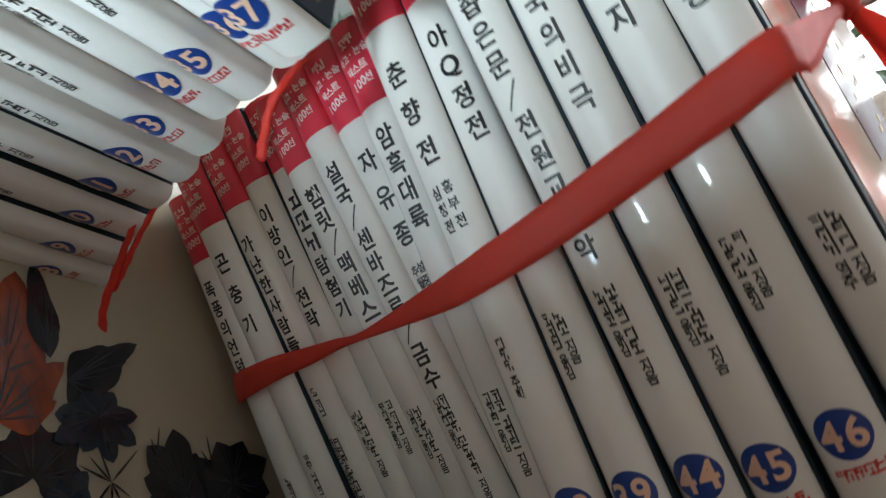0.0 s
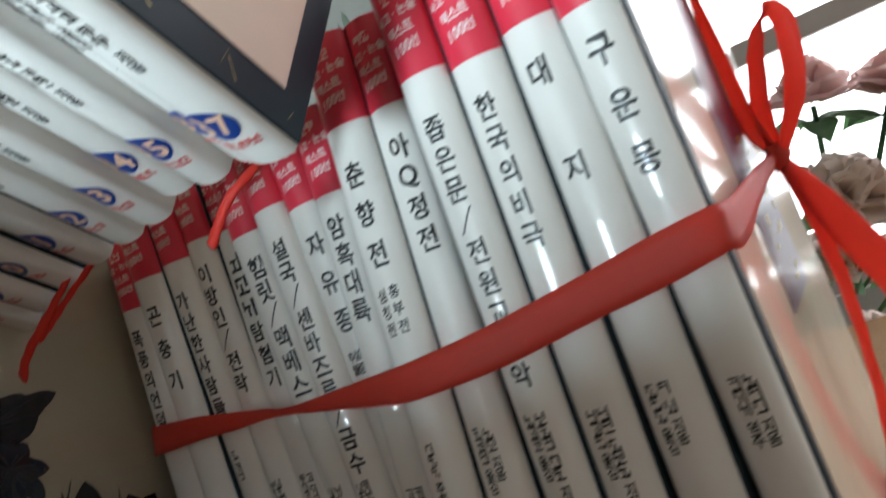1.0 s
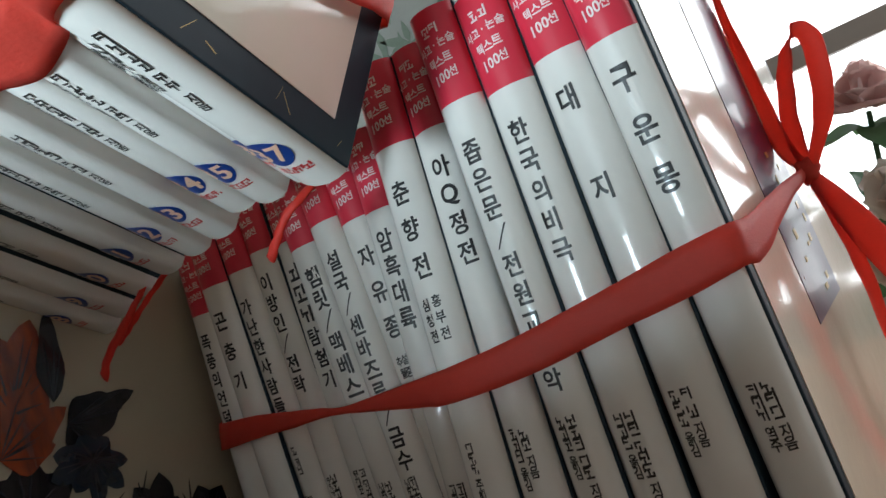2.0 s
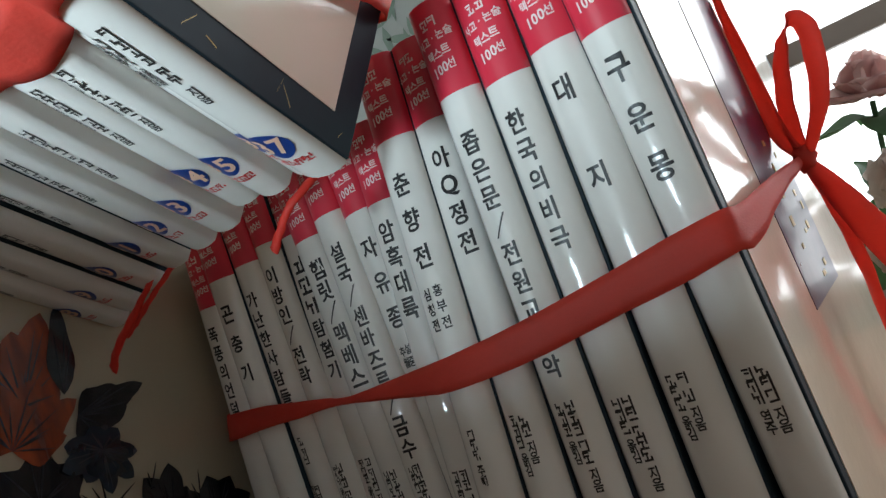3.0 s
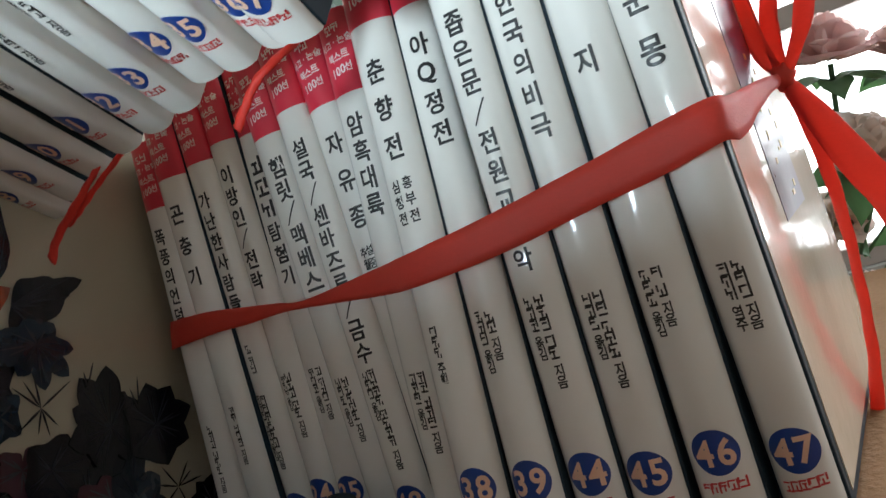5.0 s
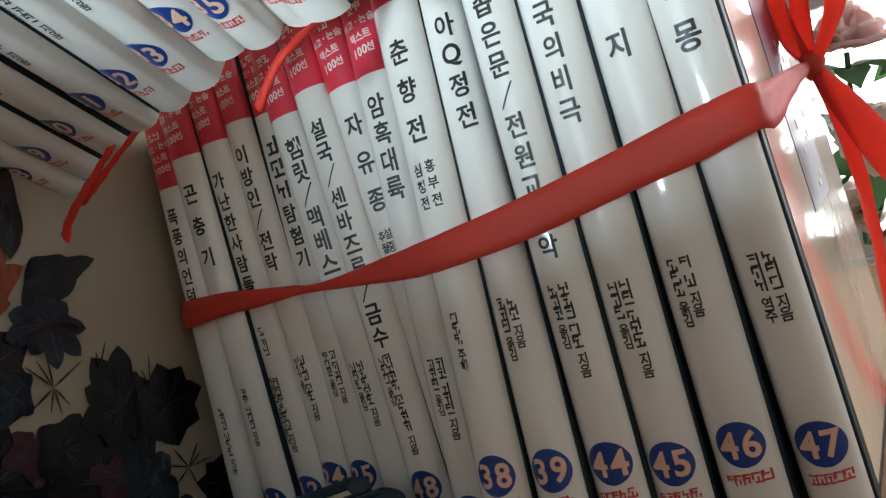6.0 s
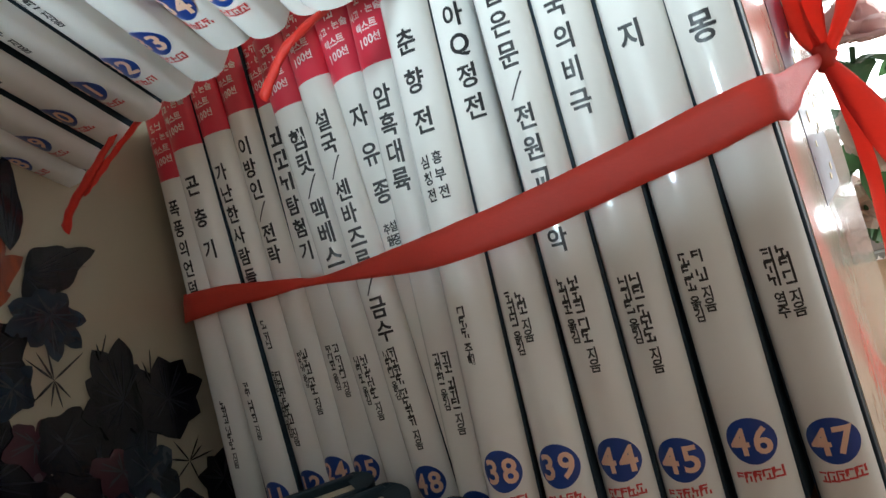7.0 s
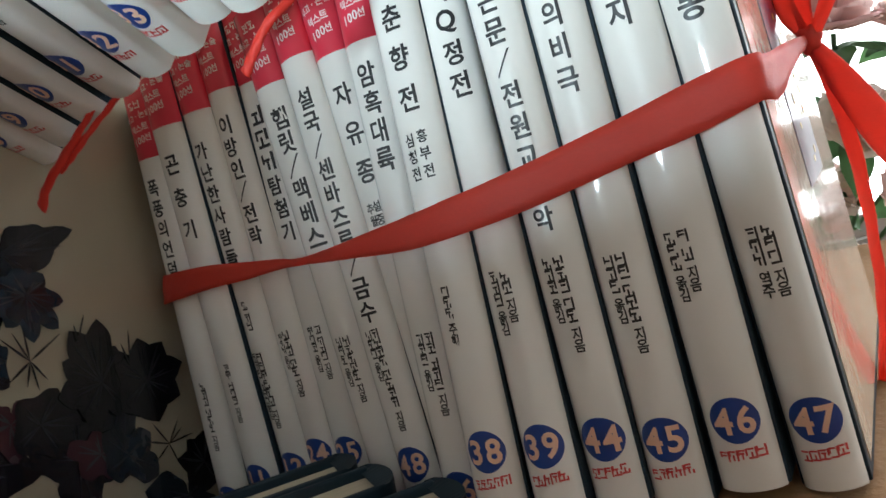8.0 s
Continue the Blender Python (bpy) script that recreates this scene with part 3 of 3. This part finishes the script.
printed_flower(0.0005, 0.0176, M_PETAL_PINK, 0.0009, [(148, 20.4, 10.6), (97, 11.7, 10.8), (4, 15.9, 12.0), (-160, 13.6, 15.3), (-60, 15.6, 13.6)])
printed_flower(-0.0245, 0.0421, M_PETAL_DARK, 0.0013, [(44, 16.9, 17.1), (119, 15.0, 14.2), (-13, 20.2, 15.0), (-153, 14.6, 17.8), (-64, 18.6, 16.3)])
printed_flower(0.0099, 0.0480, M_PETAL_DARK, 0.0016, [(110, 29.4, 16.0), (79, 29.2, 16.7), (48, 18.4, 16.3), (138, 23.4, 14.4), (177, 23.5, 16.5), (-132, 18.8, 19.7), (-54, 22.1, 17.6)])
printed_flower(0.0350, 0.0399, M_PETAL_DARK, 0.0018, [(89, 21.5, 15.7), (45, 21.4, 16.2), (2, 25.1, 13.9), (-38, 23.7, 15.2), (-86, 21.9, 20.1), (-155, 20.2, 19.4), (141, 21.0, 12.8)])
printed_flower(0.0147, 0.0109, M_PETAL_NAVY, 0.0012, [(127, 19.0, 13.4), (16, 16.2, 15.4), (-167, 14.2, 19.0), (-50, 22.4, 16.5)])
printed_flower(0.0590, -0.0132, M_PETAL_DARK, 0.0014, [(65, 17.4, 15.6), (117, 17.5, 10.7), (153, 19.4, 10.1), (-55, 17.9, 17.3), (-162, 14.1, 19.7)])
printed_sprig(-0.0222, 0.0691, [(129, 16.6), (109, 14.8), (88, 15.4), (22, 14.8), (22, 18.6), (-155, 14.6), (-87, 13.0), (-153, 10.2), (-61, 11.6), (-114, 11.3)])
printed_sprig(0.0388, 0.0056, [(118, 15.6), (45, 13.8), (-5, 17.2), (-155, 11.3), (-75, 11.4), (153, 15.0), (23, 11.4)])
printed_sprig(0.0271, 0.0501, [(77, 17.7), (101, 12.4)])
printed_sprig(0.0024, 0.0697, [(59, 12.7), (89, 8.0)])


# ---- the bow on the outermost cover ----
def bow_strip(name, centre, widths, facing, n=50, label=""):
    """A ribbon along centre points; facing: the way its width lies at each point."""
    up, lo = [], []
    for c, w, f in zip(centre, widths, facing):
        f = Vector(f).normalized() * w / 2
        up.append(Vector(c) + f)
        lo.append(Vector(c) - f)
    part(name, strip(up, lo, n, curl=0.0012), M_RIBBON, tie, label, True)


KNOT = Vector((0.0015, 0.090, 0.1375))
bow_strip("loop", [KNOT, (0.0000, 0.089, 0.158), (0.0035, 0.087, 0.180), (0.0080, 0.086, 0.1895), (0.0140, 0.087, 0.184), (0.0125, 0.088, 0.160), KNOT + Vector((0.002, -0.001, 0.001))],
          [0.005, 0.0085, 0.0085, 0.008, 0.0085, 0.0085, 0.004],
          [(1, 0.1, 0), (1, -0.8, 0.1), (1, -1.0, 0.3), (0.5, -1, 0.9), (1, -0.6, 0.3), (1, -0.6, 0), (1, 0, 0)], 70)
bow_strip("upper_strand", [KNOT, (-0.0050, 0.090, 0.150), (-0.0095, 0.091, 0.175), (-0.0150, 0.092, 0.214), (-0.0175, 0.092, 0.232), (-0.026, 0.092, 0.2335)], [0.004, 0.007, 0.0065, 0.0042, 0.006, 0.006],
          [(1, 0, 0.3), (1, -0.2, 0.3), (1, -0.3, 0.2), (0.6, -1, 0.2), (0.2, -1, 0), (0, -1, 0)])
bow_strip("wide_tail", [KNOT, (0.0100, 0.086, 0.122), (0.0200, 0.082, 0.103), (0.0300, 0.078, 0.085), (0.037, 0.075, 0.062), (0.0410, 0.073, 0.040)], [0.004, 0.010, 0.013, 0.0135, 0.013, 0.0125],
          [(1, 0, 0.7), (1, -0.3, 0.6), (1, -0.3, 0.6), (1, -0.4, 0.5), (1, -0.4, 0.3), (1, -0.4, 0.2)])
bow_strip("narrow_tail", [KNOT, (0.0080, 0.088, 0.116), (0.0125, 0.088, 0.090), (0.0150, 0.088, 0.060), (0.0155, 0.088, 0.030), (0.0135, 0.088, 0.004)], [0.004, 0.006, 0.0062, 0.0055, 0.0055, 0.006],
          [(1, 0, 0.3), (1, -0.5, 0.2), (1, -0.9, 0.2), (1, -1.2, 0.1), (1, -1.0, 0.1), (1, -0.6, 0)])
bm = bmesh.new()
bmesh.ops.create_uvsphere(bm, u_segments=20, v_segments=14, radius=1)
for v in bm.verts:
    fold = 1 + 0.12 * math.sin(6 * math.atan2(v.co.z, v.co.x))
    v.co = KNOT + Vector((v.co.x * 0.0046 * fold, v.co.y * 0.0042, v.co.z * 0.0052 * fold))
part("knot", bm, M_RIBBON, tie, "tight creased knot", True)


# ---- ribbons of the upper bundle ----
def on_bundle(c, across, out, up):
    """A place given from the foot corner of the outermost upper book."""
    return Vector(c) + ACROSS * across + INTO * out + UP * up


CORNER = Vector((-0.1158, -0.0322, 0.1797))
upper_tie = thing("bundle_ribbon", Matrix(), "red satin ribbon tied round the upper bundle of books", "ribbon")
RIB = []
for _, x, y, z, w, _ in UPPER:
    c = Vector((x, y, z)) - CORNER
    RIB.append((c.dot(ACROSS), c.dot(INTO) - 0.0012, 0.0720))
RIB[-2] = (RIB[-2][0], RIB[-2][1], 0.079)
RIB[-1] = (RIB[-1][0], RIB[-1][1], 0.094)
RIB += [(0.0016, 0.0, 0.100), (0.0016, 0.05, 0.102)]
part("band", strip([on_bundle(CORNER, a, o, p + 0.021) for a, o, p in RIB], [on_bundle(CORNER, a, o, p) for a, o, p in RIB], 90), M_RIBBON, upper_tie, smooth=True)
LONG = ((-0.02, 0.058, -0.0015), (-0.004, 0.058, -0.0018), (0.0016, 0.058, 0.001), (0.0032, 0.055, 0.012), (0.0022, 0.049, 0.03), (0.0012, 0.045, 0.06), (0.0012, 0.045, 0.15))
part("lengthwise_band", strip([on_bundle(CORNER, a, o - 0.005, u) for a, o, u in LONG], [on_bundle(CORNER, a, o + 0.005, u) for a, o, u in LONG], 60), M_RIBBON, upper_tie, smooth=True)


def bookmark(pts, wide, label):
    ob = thing("bookmark", Matrix.Translation(pts[0]), label, "bookmark", "bookmark ribbons")
    base = Vector(pts[0])
    line = [Vector(p) - base for p in pts]
    side = [Vector((0.7, -0.15, -0.7)).normalized() * w / 2 for w in wide]
    part("strip", strip([p + s for p, s in zip(line, side)], [p - s for p, s in zip(line, side)], 36, 0.0006, 0.0008), M_CORD, ob, smooth=True)


bookmark([(-0.140, -0.004, 0.188), (-0.146, -0.018, 0.179), (-0.154, -0.022, 0.173), (-0.162, -0.021, 0.166), (-0.169, -0.019, 0.160)], [0.003, 0.0032, 0.0034, 0.0038, 0.0046], "bright red woven bookmark hanging from the upper bundle")
bookmark([(-0.262, 0.004, 0.166), (-0.268, 0.000, 0.158), (-0.278, -0.003, 0.148), (-0.288, -0.005, 0.139), (-0.294, -0.006, 0.130)], [0.003, 0.0034, 0.0048, 0.0046, 0.0065], "dark red frayed bookmark hanging beside the printed box")
bookmark([(-0.250, 0.006, 0.168), (-0.263, 0.002, 0.158), (-0.274, -0.001, 0.149), (-0.282, -0.003, 0.143)], [0.0028, 0.0028, 0.0032, 0.003], "dark red frayed bookmark hanging beside the printed box")

# ---- navy books in front, standing lower ----
def plain_book(m, w, tall, label):
    ob = thing("book", m, label, "book", "navy books in front")
    part("page_block", box(-w / 2 + 0.0028, w / 2 - 0.0028, 0.002, 0.15, 0.003, tall - 0.004), M_PAGES, ob, "cream page tops")
    for side in (-1, 1):
        a, b = sorted((side * w / 2, side * (w / 2 - 0.0028)))
        part("board", box(a, b, 0.001, 0.155, 0, tall, 0.0008), M_NAVY, ob)
    part("spine", spine_sheet(w, 0, tall, 0.0, 0.005, wrap=0.004), M_NAVY, ob, "rounded navy spine", True)
    head = bmesh.new()
    front = [head.verts.new((a * w / 2, -0.005 * (1 - a * a) ** 0.8, tall)) for a in np.linspace(-1, 1, 11)]
    back = [head.verts.new((a * (w / 2 - 0.002), 0.004, tall - 0.002)) for a in np.linspace(-1, 1, 11)]
    for i in range(10):
        head.faces.new((front[i], front[i + 1], back[i + 1], back[i]))
    part("head_cap", head, M_NAVY, ob)


for x, y, tall, w in ((-0.187, 0.014, 0.236, 0.02), (-0.165, 0.003, 0.240, 0.024), (-0.131, -0.008, 0.238, 0.024)):
    turn = Matrix.Rotation(math.atan2(-0.66, 0.75) + math.pi, 4, "Z")
    plain_book(Matrix.Translation((x, y, 0.008 - tall)) @ turn, w, tall, "navy hardback standing head up below the tied row")

# ---- picture on the outermost cover ----
outer = [o for o in bpy.data.objects if o.name.startswith("book") and o.get("group") == "books in the tied row"][-1]
half = (0.0175 + 0.002) / 2
part("cover_picture", box(half + 0.0002, half + 0.0005, 0.050, 0.100, 0.081, 0.206), M_PURPLE, outer, "purple printed picture on the cover")
part("cover_title", box(half + 0.0004, half + 0.0007, 0.091, 0.1005, 0.152, 0.200), M_COVER, outer, "pale title field on the cover")
marks = bmesh.new()
for i in range(14):
    a, b = random.uniform(0.066, 0.092), random.uniform(0.085, 0.14)
    box(half + 0.0004, half + 0.0007, a, a + random.uniform(0.001, 0.005), b, b + random.uniform(0.001, 0.004), bm=marks)
part("gold_print", marks, M_GOLD, outer, "gold printed marks")
lines = bmesh.new()
top_book = [o for o in bpy.data.objects if o.name.startswith("book") and o.get("group") == "books in the upper bundle"][-1]
for i in range(6):
    u = 0.006 + i * 0.017 + random.uniform(-0.007, 0.007)
    d = random.uniform(0.0025, 0.006)
    e, f = random.uniform(0.001, 0.005), random.uniform(-0.004, 0.006)
    q = [(0.0116, d, u), (0.0116, d + 0.0004, u), (0.0116, d + e + 0.0003, u + f), (0.0116, d + e, u + f)]
    lines.faces.new([lines.verts.new(p) for p in q])
part("border_print", lines, M_GOLD, top_book, "thin bright strokes on the dark border")


# ---- flowers before the window ----
def rose(m, r, mat, label):
    ob = thing("rose", LEANING.inverted() @ m, label, "flower", "flowers by the window")
    for ring, (count, tilt, size) in enumerate(((3, 0.15, 0.5), (5, 0.45, 0.72), (6, 0.85, 0.95), (7, 1.2, 1.1))):
        for i in range(count):
            bm = bmesh.new()
            a = 6.283 * i / count + ring * 0.5 + random.uniform(-0.2, 0.2)
            grid = []
            for j in range(6):
                f = j / 5
                row = []
                for k in range(7):
                    g = (k / 6 - 0.5) * 2
                    half_w = r * size * 0.75 * math.sin(0.35 + 2.3 * f)
                    rad = r * size * (0.12 + 0.75 * math.sin(tilt) * f ** 0.8) - 0.22 * r * g * g * f
                    hgt = r * (0.95 * math.cos(tilt) * f + 0.1) - 0.25 * r * f ** 3 * math.sin(tilt) + 0.04 * r * math.sin(3 * g + i)
                    tang = g * half_w
                    row.append(bm.verts.new((rad * math.cos(a) - tang * math.sin(a), rad * math.sin(a) + tang * math.cos(a), hgt)))
                grid.append(row)
            for p, q in zip(grid, grid[1:]):
                for k in range(6):
                    bm.faces.new((p[k], p[k + 1], q[k + 1], q[k]))
            part("petal", bm, mat, ob, smooth=True)
    for i in range(4):
        leaf(ob, i * 1.57 + random.uniform(-0.3, 0.3), r * random.uniform(1.0, 1.5), -0.35 * r)
    stem = bmesh.new()
    bmesh.ops.create_cone(stem, segments=8, radius1=0.0018, radius2=0.0022, depth=0.16, matrix=Matrix.Translation((0, 0, -0.08)))
    part("stem", stem, M_LEAF, ob, smooth=True)
    return ob


def leaf(ob, angle, length, z):
    bm = bmesh.new()
    c, s = math.cos(angle), math.sin(angle)
    grid = []
    for j in range(9):
        f = j / 8
        wide = length * 0.3 * math.sin(math.pi * f ** 0.75) + 0.0002
        drop = z - 0.35 * length * f * f + 0.1 * length * f
        row = []
        for g in (-1, -0.5, 0, 0.5, 1):
            x, y = length * f, g * wide
            row.append(bm.verts.new((x * c - y * s, x * s + y * c, drop + abs(g) * wide * 0.3 + 0.03 * length * math.sin(9 * f + g))))
        grid.append(row)
    for p, q in zip(grid, grid[1:]):
        for k in range(4):
            bm.faces.new((p[k], p[k + 1], q[k + 1], q[k]))
    part("leaf", bm, M_LEAF, ob, smooth=True)


for x, y, z, r, mat, tx, ty in (
        (0.052, 0.47, 0.146, 0.040, M_ROSE_PINK, 10, -8), (0.105, 0.50, 0.128, 0.042, M_ROSE_PINK, 15, 25), (0.050, 0.46, 0.070, 0.040, M_ROSE_WHITE, 60, 10), (0.105, 0.47, 0.055, 0.040, M_ROSE_WHITE, 55, 20),
        (0.020, 0.50, 0.020, 0.030, M_ROSE_WHITE, 60, -20), (0.075, 0.45, 0.010, 0.030, M_ROSE_PINK, 60, 10), (0.135, 0.46, 0.000, 0.032, M_ROSE_WHITE, 50, 20),
        (0.030, 0.47, -0.050, 0.030, M_ROSE_WHITE, 60, -10), (0.095, 0.45, -0.055, 0.030, M_ROSE_PINK, 60, 10), (-0.035, 0.52, -0.02, 0.030, M_ROSE_WHITE, 60, -20), (0.165, 0.50, 0.085, 0.030, M_ROSE_PINK, 40, 20)):
    pink = mat is M_ROSE_PINK
    rose(pose(x, y, z, tx, ty, random.uniform(0, 90)), r, mat, ("faded pink" if pink else "ivory white") + " fabric rose with green leaves by the window")

# ---- window frames and wall print ----
def window(name, m, width, height, rails, label):
    bar = 0.04
    win = tagged(new(name), label, "window", kind="structure")
    win.matrix_world = m
    for bits in ((0, bar, 0, height), (width - bar, width, 0, height), (bar, width - bar, 0, bar), (bar, width - bar, height - bar, height)):
        part("window_frame", box(bits[0], bits[1], 0.02, 0.07, bits[2], bits[3], 0.003), M_FRAME, win)
    for z in rails:
        part("rail", box(bar, width - bar, 0.015, 0.06, z, z + bar, 0.003), M_FRAME, win)


window("window_1", Matrix.Translation((X0 + 1.15, Y1, FLOOR + 0.56)), 1.5, 1.54, (0.447,), "wide window with a taupe frame, blown out by daylight")
# Frame added with the east lamp; no such window is in view.
window("cover_lamp_frame", Matrix.Translation((X1, Y1 - 0.7, FLOOR + 0.72)) @ Matrix.Rotation(radians(-90), 4, "Z"), 0.4, 1.38, (0.6,), "unseen taupe frame added round the east cover lamp's opening")
# Unseen frame, added to fit the key lamp's opening.
window("key_lamp_frame", Matrix.Translation((X0 + 0.2, Y0 - 0.1, FLOOR + 0.33)), 0.55, 0.67, (), "unseen taupe frame added round the front key lamp's opening")

sprays = bmesh.new()
for i in range(60):
    cx, cz = random.uniform(-1.1, -0.35), random.uniform(0.35, 1.2)
    for k in range(6):
        a = random.uniform(0, 6.28)
        l, w = random.uniform(0.04, 0.09), random.uniform(0.015, 0.03)
        c, s = math.cos(a), math.sin(a)
        q = [(0, 0), (l * 0.35, w / 2), (l * 0.7, w * 0.35), (l, 0), (l * 0.7, -w * 0.35), (l * 0.35, -w / 2)]
        sprays.faces.new([sprays.verts.new((cx + p * c - r * s, Y1 - 0.002 - 0.0003 * k, cz + p * s + r * c)) for p, r in q])
structure("wallpaper_print", sprays, M_LEAF_GREY, "grey-green leaf sprays printed on the pale wallpaper", "wallpaper")
